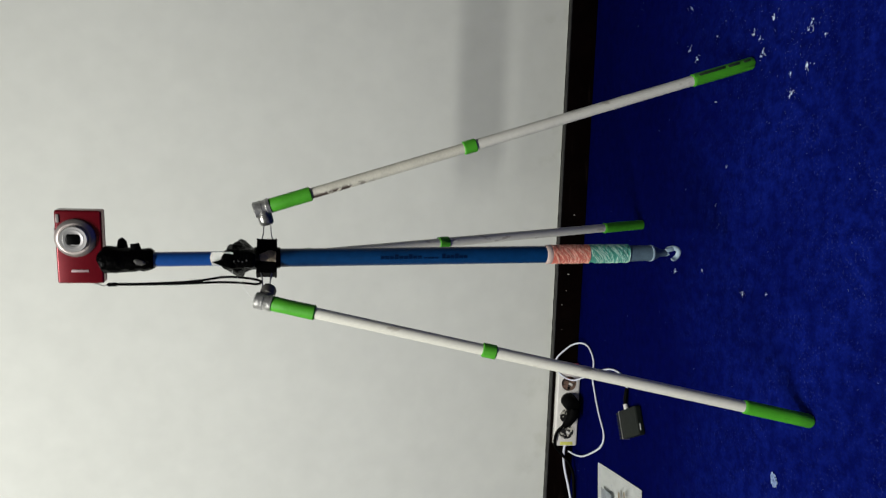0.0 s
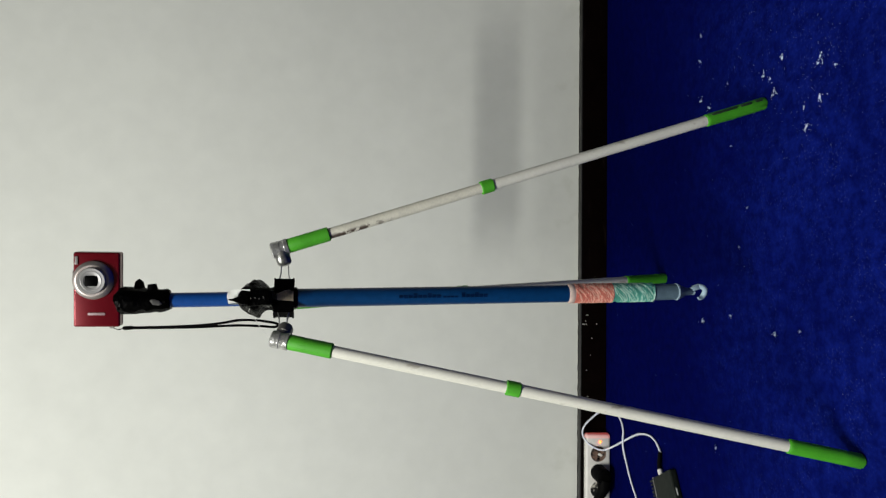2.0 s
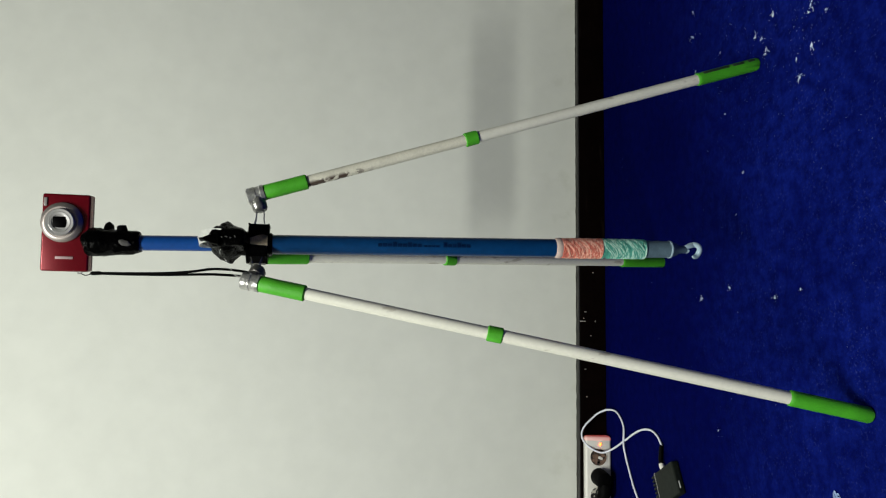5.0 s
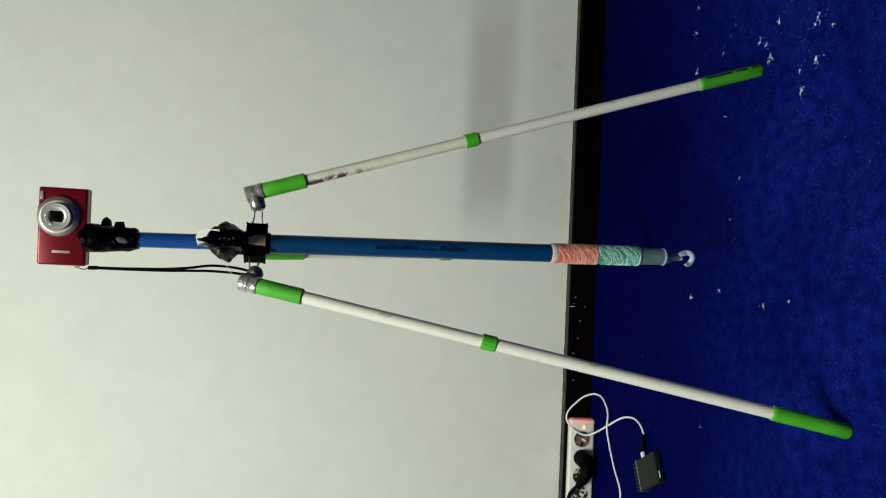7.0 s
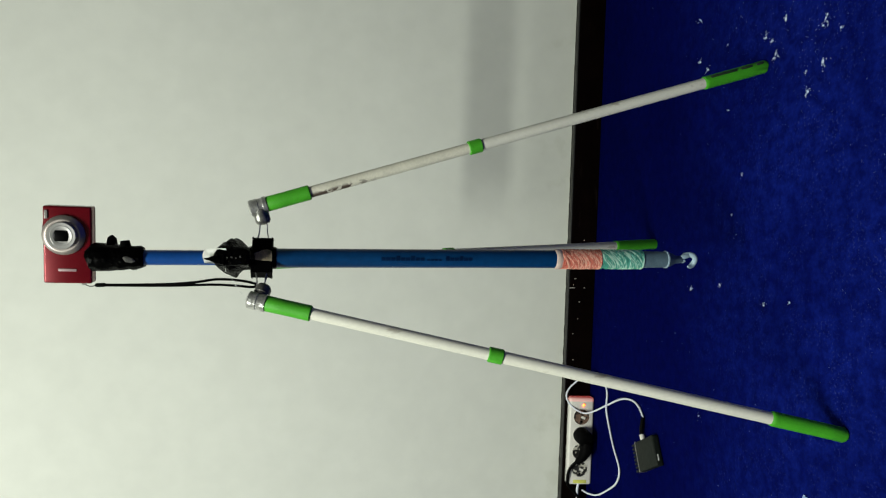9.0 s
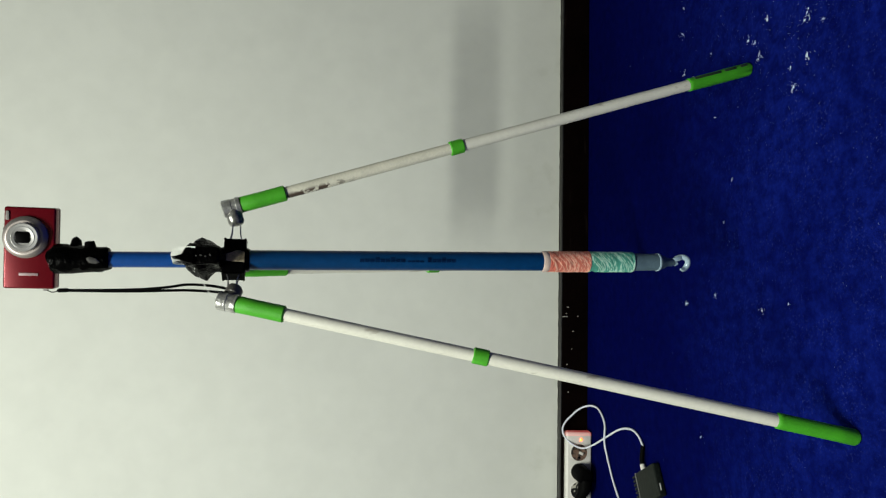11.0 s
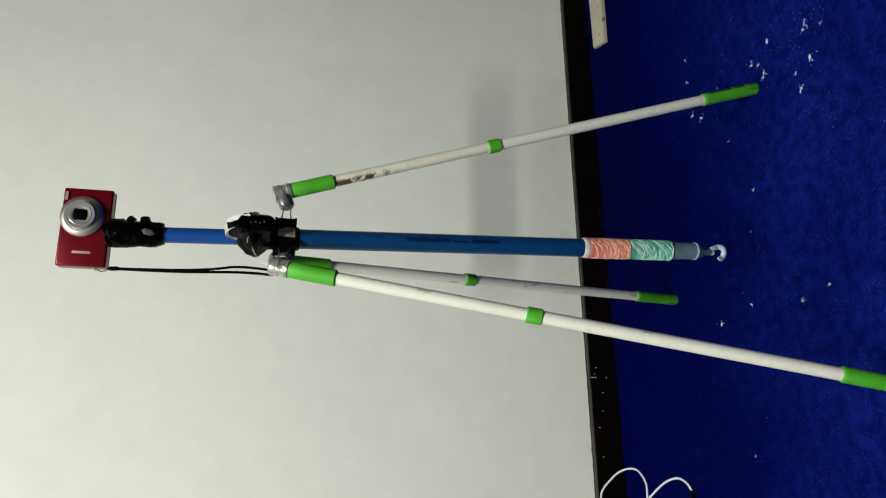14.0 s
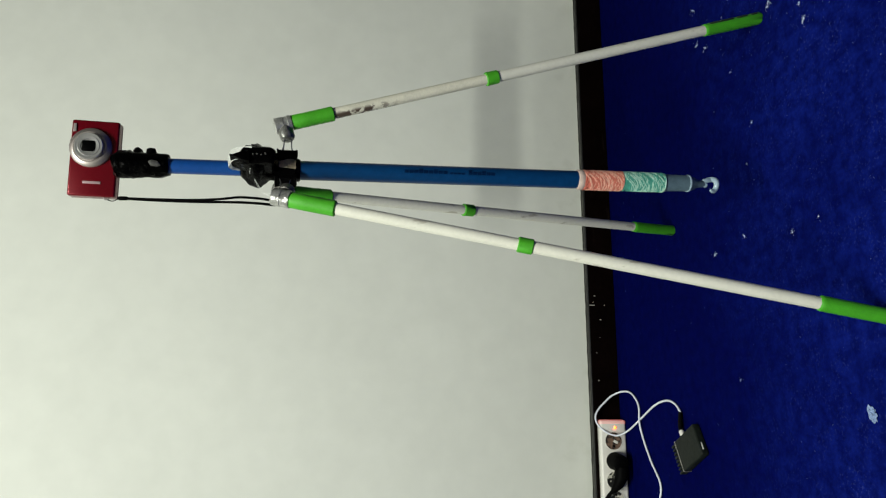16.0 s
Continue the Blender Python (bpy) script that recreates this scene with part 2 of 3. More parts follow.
def lathe(base, way, rows, seg=28, caps=True):
    """A turned shape: rows of height along way and radius, in any order of height."""
    bm, way = bmesh.new(), Vector(way).normalized()
    side = way.orthogonal().normalized()
    up = way.cross(side)
    rings = [[bm.verts.new(Vector(base) + way * h + r * (math.cos(k * math.tau / seg) * side + math.sin(k * math.tau / seg) * up)) for k in range(seg)] for h, r in rows]
    for r, q in zip(rings, rings[1:]):
        for k in range(seg):
            bm.faces.new((r[k], r[(k + 1) % seg], q[(k + 1) % seg], q[k]))
    if caps:
        bm.faces.new(rings[0])
        bm.faces.new(rings[-1])
    return bm


def spline(points, steps=8):
    """A smooth line through points."""
    pts = [Vector(p) for p in points]
    out = []
    for i in range(len(pts) - 1):
        p0, p1, p2, p3 = pts[max(i - 1, 0)], pts[i], pts[i + 1], pts[min(i + 2, len(pts) - 1)]
        for k in range(steps):
            t = k / steps
            out.append(0.5 * (2 * p1 + (p2 - p0) * t + (2 * p0 - 5 * p1 + 4 * p2 - p3) * t * t + (3 * p1 - p0 - 3 * p2 + p3) * t ** 3))
    return out + [pts[-1]]


def box(size, at=(0, 0, 0), turn=None, bevel=0.0, seg=2, bm=None):
    bm = bm or bmesh.new()
    made = bmesh.ops.create_cube(bm, size=1.0)["verts"]
    bmesh.ops.scale(bm, vec=size, verts=made)
    if bevel:
        edges = list({e for v in made for e in v.link_edges})
        made = list({v for f in bmesh.ops.bevel(bm, geom=edges, offset=bevel, segments=seg, profile=0.5, affect="EDGES")["faces"] for v in f.verts} | {v for v in made if v.is_valid})
    m = Matrix.Translation(at) @ (turn or Matrix())
    bmesh.ops.transform(bm, matrix=m, verts=made)
    return bm


def lump(bm, amount, scale, seed=0.0):
    """Uneven, hand-wound surface."""
    for v in bm.verts:
        v.co += amount * noise.noise_vector(v.co * scale + Vector((seed, seed, seed)))
    return bm


def prism(outline, depth, bm=None):
    """A flat outline in x and z, given depth along y."""
    bm = bm or bmesh.new()
    a = [bm.verts.new((x, -depth / 2, z)) for x, z in outline]
    b = [bm.verts.new((x, depth / 2, z)) for x, z in outline]
    bm.faces.new(a)
    bm.faces.new(b[::-1])
    for i in range(len(a)):
        j = (i + 1) % len(a)
        bm.faces.new((a[j], a[i], b[i], b[j]))
    return bm


def placed(bm, m):
    bm.transform(m)
    return bm


# ---- room ----
WALL = pose(0, 1.598, 0, 0, 0, -6.53)          # x along the wall, -y into the room; the board's face is y = 0


def structure(name, bm, mat, label, category, m=None, smooth=False):
    ob = mesh_object(name, bm, mat, smooth)
    ob.matrix_basis = m or Matrix()
    return tagged(ob, label, category, kind="structure")


structure("floor", box((5.4, 5.2, 0.1), (0, -0.35, -0.05)), CARPET, "worn royal blue felt carpet with white lint, painted darker towards the wall", "carpet")
structure("wall_north", box((5.4, 0.12, 2.8), (0, 0.075, 1.4)), PLASTER, "off-white painted plaster wall with faint grey-green spots low down", "wall", WALL)
# Unseen walls and ceiling, added to close the room and bounce little light.
structure("unseen_wall_west", box((0.12, 4.9, 2.8), (-2.2, -0.5, 1.4)), SIDE, "unseen grey wall, kept dark to limit bounced light", "wall")
structure("unseen_wall_east", box((0.12, 4.9, 2.8), (2.3, -0.7, 1.4)), SIDE, "unseen grey wall, kept dark to limit bounced light", "wall")
structure("unseen_wall_south", box((4.6, 0.12, 2.8), (0.05, -2.4, 1.4)), SIDE, "unseen grey wall, kept dark to limit bounced light", "wall")
structure("ceiling", box((5.4, 5.2, 0.1), (0, -0.35, 2.85)), CEILING, "unseen grey ceiling, kept dark to limit bounced light", "ceiling")

bm = box((4.9, 0.0148, 0.061), (0, 0.0074, 0.0305), bevel=0.002)
for v in bm.verts:
    v.co.z += 0.0008 * noise.noise(v.co * 9)
baseboard = structure("baseboard", bm, SKIRTING, "dark brown-black wooden baseboard with scuffed edge", "baseboard", WALL)
bm, rings = bmesh.new(), []
for k in range(400):
    x = -1.3 + 2.8 * k / 399
    lip, lift = 0.0008 * noise.noise((x * 38, 3, 0)) + 0.0005 * noise.noise((x * 150, 7, 0)), 0.0007 * noise.noise((x * 60, 0, 5))
    rings.append([bm.verts.new((x, y, z)) for y, z in ((-0.0004 + lip, 0.0612), (-0.0006 + lip, 0.0632 + lift), (0.0006 + lip, 0.0644 + lift), (0.0135, 0.0652 + lift * 1.5), (0.0135, 0.0612))])
for r, q in zip(rings, rings[1:]):
    for k in range(5):
        bm.faces.new((r[k], r[(k + 1) % 5], q[(k + 1) % 5], q[k]))
ledge = mesh_object("top_edge", bm, LEDGE, False, baseboard)
tagged(ledge, "grey scuffed top edge")
for x, z, h in ((0.084, 0.030, 0.003), (-0.004, 0.048, 0.005), (-0.025, 0.057, 0.008), (-0.025, 0.050, 0.004), (-0.0245, 0.025, 0.003), (-0.057, 0.036, 0.004), (-0.096, 0.039, 0.002), (-0.018, 0.052, 0.002), (-0.13, 0.049, 0.003), (-0.19, 0.046, 0.003)):
    bm = box((0.0016, 0.0008, h), (x, -0.0004, z), bevel=0.0003, seg=1)
    tagged(mesh_object("paint_mark", bm, PAINT_MARK, False, baseboard), "pale paint fleck")

# ---- tripod ----
BASE = Vector((0.0, 1.0, 0.0))


def axis(z):
    """The centre of the pole at a height."""
    return Vector((0.003 - 0.0193 * z, 0.995 + 0.0245 * z, z))


def on_pole(rows, seg=24):
    return tube([axis(z) for z, _ in rows], [r for _, r in rows], seg)


tripod = thing("tripod", BASE, "homemade tripod of white pipes, blue pole and green sleeves on carpet", "tripod")
lower = part("lower_pole", on_pole([(0.19, 0.0116), (0.317, 0.0121), (0.5, 0.0122), (0.71, 0.0122)]), BLUE_LOW, tripod, "dark blue painted tube")


def pole_patch(z0, z1, a0, a1, r, name, mat, parent, label="", ragged=0.0):
    """A thin ragged patch wrapped on the pole between two heights and two angles (degrees from the room side, to the left)."""
    bm, rows = bmesh.new(), []
    for i in range(5):
        z = z0 + (z1 - z0) * i / 4
        row = []
        for k in range(9):
            a = radians(a0 + (a1 - a0) * k / 8 + ragged * math.sin(5.1 * i + 0.4 * k))
            row.append(bm.verts.new(axis(z) + r * Vector((-math.sin(a), -math.cos(a), 0))))
        rows.append(row)
    for i in range(4):
        for k in range(8):
            bm.faces.new((rows[i][k], rows[i][k + 1], rows[i + 1][k + 1], rows[i + 1][k]))
    bmesh.ops.solidify(bm, geom=bm.faces[:], thickness=0.0004)
    return part(name, bm, mat, parent, label)


for count, z0, z1 in ((9, 0.503, 0.560), (4, 0.480, 0.501), (6, 0.4395, 0.476)):
    pitch = (z1 - z0) / count
    for k in range(count):
        tall = 1.0 if k in (2, 5) else 0.66
        pole_patch(z0 + k * pitch, z0 + (k + 0.8) * pitch, 17 - 30 * tall if count > 4 else 6, 17, 0.0125, "ink_bar", NAVY_INK, lower, "faded dark ink marking")
part("upper_pole", on_pole([(0.755, 0.0094), (0.8, 0.0094), (0.9, 0.0094)]), BLUE_TOP, tripod, "brighter blue painted tube")
part("wrap_edge", lump(on_pole([(0.3135, 0.0130), (0.315, 0.0138), (0.3205, 0.0137), (0.3225, 0.0124)]), 0.0006, 160), EDGE_TAPE, tripod, "pale frayed tape edge")


def cord_wrap(z0, z1, r, mats, seed):
    """Cord wound round the pole: a core and slanting turns, one mesh for each of two cord colours."""
    rnd = random.Random(seed)
    core = part("cord_wrap", on_pole([(z0, r - 0.0012), (z0 + 0.001, r), (z1 - 0.001, r), (z1, r - 0.0012)]), mats[0], tripod, "")
    turns = 30
    for i in range(2 * turns):
        z = z0 + 0.002 + (z1 - z0 - 0.004) * i / (2 * turns - 1)
        lean, turn0 = rnd.uniform(0.007, 0.0125) * (1 if i % 4 else -0.6), rnd.uniform(-0.5, 0.5) + 1.3
        pts, stray = [], rnd.uniform(0, 6)
        for k in range(24):
            a = k * math.tau / 24
            h = min(max(z + lean * math.sin(a + turn0) + 0.0009 * math.sin(3 * a + stray) + 0.0005 * math.sin(7 * a + 2 * stray), z0 + 0.0006 + 0.0003 * (i % 3)), z1 - 0.0006 - 0.0003 * (i % 3))
            pts.append(axis(h) + (r + 0.0003 + 0.00035 * (1 + math.sin(2 * a + stray))) * Vector((math.cos(a), math.sin(a), 0)))
        part("cord", tube(pts, rnd.uniform(0.0006, 0.0008), 5, closed=True), mats[i % 2], core)
    return core


tagged(cord_wrap(0.2585, 0.3145, 0.0124, (CORAL, CORAL_LIGHT), 3), "coral cord wound round pole")
tagged(cord_wrap(0.197, 0.2575, 0.0122, (TEAL, TEAL_LIGHT), 8), "teal and white cord wound round pole")
cap = part("end_cap", on_pole([(0.2, 0.0118), (0.19, 0.0118), (0.162, 0.0112), (0.1605, 0.0117), (0.158, 0.0117), (0.1565, 0.0108), (0.150, 0.0085), (0.146, 0.0058), (0.138, 0.0052), (0.134, 0.0035)]), GREY_BLUE, tripod, "grey-blue rubber end cap")
c = axis(0.1245)
ring = [c + Vector((0.0086 * math.sin(a) - 0.0015, 0.003 * math.sin(2 * a), 0.0094 * math.cos(a))) for a in np.linspace(-0.2, 5.0, 26)]
part("cap_ring", on_pole([(0.1612, 0.0112), (0.1606, 0.0121), (0.1588, 0.0121), (0.1582, 0.0112)]), HOOK, cap, "pale ring round the cap")
part("hook", tube(ring, [0.0034] * 9 + [0.0038] * 12 + [0.0035, 0.0031, 0.0026, 0.002, 0.0012], 12), HOOK, cap, "milky plastic hook")
part("hook_lug", lump(box((0.006, 0.006, 0.013), c + Vector((0.004, -0.001, 0.0065)), pose(0, 0, 0, 0, -14), 0.0016), 0.0006, 300), HOOK, cap, "pale plastic lug")

# joint: wound tape, white tape, clips
bm, rows = bmesh.new(), []
for y, z in ((-0.0095, 0.752), (-0.0105, 0.762), (-0.012, 0.770), (-0.018, 0.775), (-0.026, 0.7755), (-0.034, 0.772), (-0.041, 0.765), (-0.0455, 0.757), (-0.047, 0.748)):
    p = Vector((axis(z).x, axis(z).y + y, z))
    rows.append([bm.verts.new(p + Vector((x, 0.002 * math.cos(x * 160), 0.0015 * math.sin(x * 300 + y * 200)))) for x in np.linspace(-0.0078, 0.0085, 6)])
for r, q in zip(rows, rows[1:]):
    for k in range(5):
        bm.faces.new((r[k], r[k + 1], q[k + 1], q[k]))
bmesh.ops.solidify(bm, geom=bm.faces[:], thickness=0.0022)
part("tape_flap", lump(bm, 0.0007, 130), WHITE_TAPE, tripod, "loose curl of white tape")
bm = tube([axis(z) for z in np.linspace(0.718, 0.763, 17)], [0.013, 0.0132, 0.0135, 0.014, 0.0155, 0.018, 0.0205, 0.0225, 0.0237, 0.0238, 0.0228, 0.0208, 0.0186, 0.0162, 0.0138, 0.0118, 0.0095], 28)
for v in bm.verts:
    off = v.co.y - axis(v.co.z).y
    v.co.y += (1.0 if off < 0 else 0.05) * off
joint = part("tape_joint", lump(bm, 0.0042, 95, 5), BLACK_TAPE, tripod, "lumpy joint wound in black tape")
lobe = lump(box((0.024, 0.036, 0.044), axis(0.7405) + Vector((0.0, -0.029, 0)), pose(0, 0, 0, -4, 0, 0), 0.009, 5), 0.0035, 90, 7)
part("tape_lobe", lobe, BLACK_TAPE, joint, "bulging black tape lobe")
tail = placed(prism([(-0.012, 0.748), (0.003, 0.748), (0.002, 0.755), (-0.002, 0.766), (-0.0045, 0.773), (-0.0062, 0.767), (-0.0105, 0.756)], 0.034), Matrix.Translation((axis(0.76).x, axis(0.76).y - 0.0315, 0)))
bmesh.ops.bevel(tail, geom=tail.edges[:], offset=0.0012, segments=1, affect="EDGES")
part("tape_tail", lump(tail, 0.0012, 150, 3), BLACK_TAPE, joint, "pointed fold of black tape")
for k, (x, z) in enumerate(((-0.0035, 0.7355), (-0.0025, 0.7405), (-0.003, 0.7455), (-0.002, 0.7305))):
    part("tape_mark", box((0.0014, 0.0012, 0.0026 if k % 2 else 0.0016), axis(z) + Vector((x, -0.0492, 0)), pose(0, 0, 0, 0, 20 * k), 0.0003, 1), SPOT, joint, "pale worn fleck on tape")
pts = [axis(0.7475 + 0.0018 * math.sin(7 * a)) + Vector((0.0225 * math.cos(a), 0.046 * math.sin(a), 0)) for a in np.linspace(3.75, 4.0, 6)]
part("thread", tube(pts, 0.00022, 6), WHITE_TAPE, joint, "frayed white thread")
part("tape_collar", lump(on_pole([(0.690, 0.0128), (0.692, 0.0142), (0.722, 0.0145), (0.725, 0.013)]), 0.0008, 120), BLACK_TAPE, tripod)
pole_patch(0.6955, 0.7175, -30, 20, 0.0156, "tape_patch", CREAM, tripod, "worn cream tape patch", 11)


def binder_clip(direction, reach, z=0.7075):
    """A black spring clip that grips the pole; its wire handles reach out along direction."""
    d = Vector(direction).normalized()
    turn = Matrix.Rotation(math.atan2(d.y, d.x), 4, "Z")
    at = Matrix.Translation(axis(z)) @ turn
    bm = prism([(0.008, -0.0128), (0.0232, -0.0128), (0.0248, -0.0118), (0.0248, 0.0118), (0.0232, 0.0128), (0.008, 0.0128)], 0.015)
    bmesh.ops.bevel(bm, geom=[e for e in bm.edges if e.calc_length() > 0.01], offset=0.0015, segments=2, affect="EDGES")
    for v in bm.verts:
        v.co.y *= 1.0 + 0.6 * (0.025 - v.co.x) / 0.017
    clip = part("binder_clip", placed(bm, at), BLACK_CLIP, tripod, "black steel binder clip")
    for lip in (-0.013, 0.013):
        part("clip_roll", placed(tube([(0.024, -0.008, lip * 0.9), (0.024, 0.008, lip * 0.9)], 0.0015, 10), at), BLACK_CLIP, clip)
    for y in (-0.004, 0.004):
        pts = [(0.0225, y, -0.0075), (0.032, y * 0.8, -0.005), (reach, y * 0.5, -0.0042), (reach + 0.003, y * 0.4, 0), (reach, y * 0.5, 0.0042), (0.032, y * 0.8, 0.005), (0.0225, y, 0.0075)]
        part("wire_handle", placed(tube(spline(pts, 4), 0.0007, 8), at), STEEL, clip, "bright wire handle")
    return clip


binder_clip((1, 0.05, 0), 0.043)
binder_clip((-1, -0.55, 0), 0.046)
binder_clip((-0.1, 1, 0), 0.046)


def leg(foot, top, upper_mat, elbow_mat, seed, stout=1.0, band=0.434, cuff=0.099, slip=0.0):
    """Foot and top of the axis; sleeves at the foot, the middle and the top, and an elbow that turns to the pole.
    stout scales the thickness; band is the height of the middle one, cuff that of the foot sleeve, slip lowers the top sleeve."""
    foot, top = Vector(foot), Vector(top)
    way = (top - foot).normalized()
    at = lambda z: foot + (top - foot) * (z / top.z)  # noqa: E731
    body = part("leg", tube([at(0.015), at(0.2), at(0.43)], 0.0081 * stout), PVC, tripod, "white plastic pipe leg")
    part("upper_tube", tube([at(0.42), at(0.55), at(0.7)], 0.0078 * stout), upper_mat, body, "thinner scuffed upper pipe" if upper_mat is PVC else "pipe blotched with brown dirt")
    foot_sleeve = lump(tube([at(0.0), at(0.0005), at(0.003), at(0.03), at(0.06), at(cuff - 0.005), at(cuff - 0.0015), at(cuff)], [r * stout for r in (0.006, 0.0088, 0.0100, 0.0099, 0.0098, 0.0098, 0.0097, 0.0083)], 24), 0.0005, 120, seed)
    for v in foot_sleeve.verts:
        v.co.z = max(v.co.z, 0.0005)
    fs = part("foot_sleeve", foot_sleeve, GREEN, body, "green foam foot sleeve")
    part("middle_band", lump(tube([at(band - 0.0088), at(band - 0.0078), at(band + 0.0078), at(band + 0.0088)], [r * stout for r in (0.009, 0.0100, 0.0100, 0.009)], 24), 0.0003, 150, seed), GREEN, body, "green band")
    part("top_sleeve", lump(tube([at(z - slip) for z in (0.648, 0.6495, 0.68, 0.706, 0.708)], [r * stout for r in (0.0084, 0.0103, 0.0102, 0.0103, 0.009)], 24), 0.0004, 120, seed), GREEN, body, "green foam top sleeve")
    hub = axis(0.709)
    inward = (Vector((hub.x, hub.y, 0)) - Vector((top.x, top.y, 0))).normalized()
    elbow = part("elbow", lump(tube([at(z - 2 * max(slip, 0.0)) for z in (0.704, 0.7045, 0.709, 0.7095, 0.7145, 0.715, 0.7245, 0.726)], [0.0092, 0.0108, 0.0108, 0.0101, 0.0101, 0.0108, 0.0106, 0.0086], 24), 0.0004, 150, seed), elbow_mat, body, "silver-painted pipe elbow")
    p = at(0.714 - 2 * max(slip, 0.0))
    part("elbow_arm", lump(tube([p, p + inward * 0.010 + Vector((0, 0, -0.003)), p + inward * 0.0105 + Vector((0, 0, -0.003)), p + inward * 0.019 + Vector((0, 0, -0.0055)), p + inward * 0.022 + Vector((0, 0, -0.0062)), p + inward * 0.0232 + Vector((0, 0, -0.0065))], [0.0086, 0.0088, 0.0097, 0.0096, 0.0078, 0.004], 20), 0.0006, 150, seed), DARK_SILVER if seed > 1 else BRIGHT_SILVER, elbow)
    return body, fs, at


leg_a, sleeve_a, at_a = leg((0.2875, 0.990, 0), (0.0535, 1.017, 0.72), PVC_DIRTY, SILVER, 1, 0.95, slip=-0.0025)
leg_b, sleeve_b, at_b = leg((-0.2207, 0.8608, 0), (-0.0632, 0.975, 0.72), PVC, SILVER, 2, 0.94, 0.4255, 0.092, 0.0025)
leg_c, sleeve_c, at_c = leg((0.0535, 1.321, 0), (-0.0135, 1.076, 0.72), PVC, DARK_SILVER, 3, 0.95)

# faded print along one foot sleeve
for z0, z1 in ((0.006, 0.018), (0.024, 0.043), (0.048, 0.09)):
    a, b = at_a(z0), at_a(z1)
    out = Vector((0.52, -0.82, 0.24)).normalized() * 0.0099
    m = (a + b) / 2 + out
    turn = (b - a).to_track_quat("Z", "Y").to_matrix().to_4x4()
    part("print_bar", box((0.0052, 0.0052, (b - a).length), m - out * 0.22, turn, 0.0014), INK, sleeve_a, "dark unreadable print")

# camera mount
bm = tube([axis(z) for z in np.linspace(0.848, 0.912, 15)], [0.0118, 0.0142, 0.0146, 0.0145, 0.0146, 0.015, 0.0152, 0.015, 0.0156, 0.0162, 0.0166, 0.0168, 0.017, 0.0162, 0.012], 26)
mount = part("camera_mount", lump(bm, 0.0026, 130, 9), BLACK_TAPE, tripod, "black tape-wound camera mount")
part("wing_bolt", lump(tube([axis(0.888) + Vector((0.014, 0.006, 0)), axis(0.889) + Vector((0.022, 0.009, 0)), axis(0.891) + Vector((0.0255, 0.011, 0)), axis(0.892) + Vector((0.027, 0.011, 0))], [0.007, 0.0058, 0.0042, 0.0015], 14), 0.001, 200), BLACK_PLASTIC, mount, "black wing bolt")
part("mount_knob", lump(tube([axis(0.87) + Vector((0.012, -0.002, 0)), axis(0.871) + Vector((0.0205, -0.003, 0))], [0.007, 0.005], 14), 0.0008, 200), BLACK_PLASTIC, mount)
# A glint on the black tape, put in as a small grey lump.
part("tape_glint", lump(tube([axis(0.856) + Vector((-0.005, -0.0125, 0)), axis(0.859) + Vector((-0.004, -0.0142, 0)), axis(0.866) + Vector((-0.003, -0.0145, 0)), axis(0.87) + Vector((-0.001, -0.013, 0))], [0.001, 0.0035, 0.0038, 0.001], 12), 0.0009, 260), SPOT, mount, "grey lump standing in for a glint on tape")
for k in range(2):
    pts = [axis(0.744) + Vector((-0.0235, -0.024 + 0.004 * k, 0)), axis(0.733) + Vector((-0.040 - 0.002 * k, -0.022, 0)), at_b(0.722) + Vector((-0.002 + 0.004 * k, -0.004, 0))]
    part("string", tube(spline(pts, 5), 0.00018, 6), WHITE_TAPE, tripod, "thin pale string")

# ---- compact camera on the mount ----
CAMERA = pose(0.0008, 1.0365, 0.9425, 0, 0, -11.8)     # centre of the front face; x to its long side, -y to the room
snap = thing("compact_camera", CAMERA @ pose(0, 0.01, -0.0275), "red metallic compact camera with silver lens on tripod", "camera")


def on_camera(bm):
    return placed(bm, CAMERA)


bm = box((0.0960, 0.0195, 0.0555), (0, 0.0103, 0), bevel=0.0026, seg=3)
body = part("body", on_camera(bm), RED, snap)
part("side_trim", on_camera(box((0.0956, 0.006, 0.0560), (0, 0.0145, 0), bevel=0.0022)), RIM, body, "dull dark rim round body")
ringc = Vector((0.0125, 0, 0.0035))


def disc(rows, seg=48):
    return lathe(ringc, (0, -1, 0), rows, seg)


lens = part("lens", on_camera(disc([(-0.002, 0.0246), (0.0022, 0.0246), (0.0028, 0.0240), (0.0056, 0.0204), (0.0060, 0.0190), (0.0052, 0.0170)])), RING_METAL, snap, "grey sloping lens ring")
part("lens_barrel", on_camera(disc([(0, 0.0170), (0.0098, 0.0168), (0.0106, 0.0160), (0.0104, 0.0128), (0.0110, 0.0124), (0.0106, 0.0092), (0.0098, 0.0088)])), CHROME, lens, "silver lens barrel")
part("lens_cover", on_camera(box((0.0135, 0.003, 0.0155), ringc + Vector((0, -0.0098, 0)), None, 0.0014, 3)), GLASS_BLACK, lens, "closed black lens cover")
part("flash", on_camera(box((0.0105, 0.001, 0.0036), (0.0375, -0.0004, 0.0236), None, 0.0004)), FLASH, snap, "pale flash window")
part("logo_bar", on_camera(box((0.0032, 0.0006, 0.0205), (-0.031, -0.0002, 0.0), None, 0.0002)), LOGO, snap, "pale raised brand bar")
part("shutter_button", on_camera(tube([(0.02, 0.009, 0.027), (0.02, 0.009, 0.0292), (0.02, 0.009, 0.0298)], [0.0055, 0.0055, 0.0045], 20)), TRIM, snap)
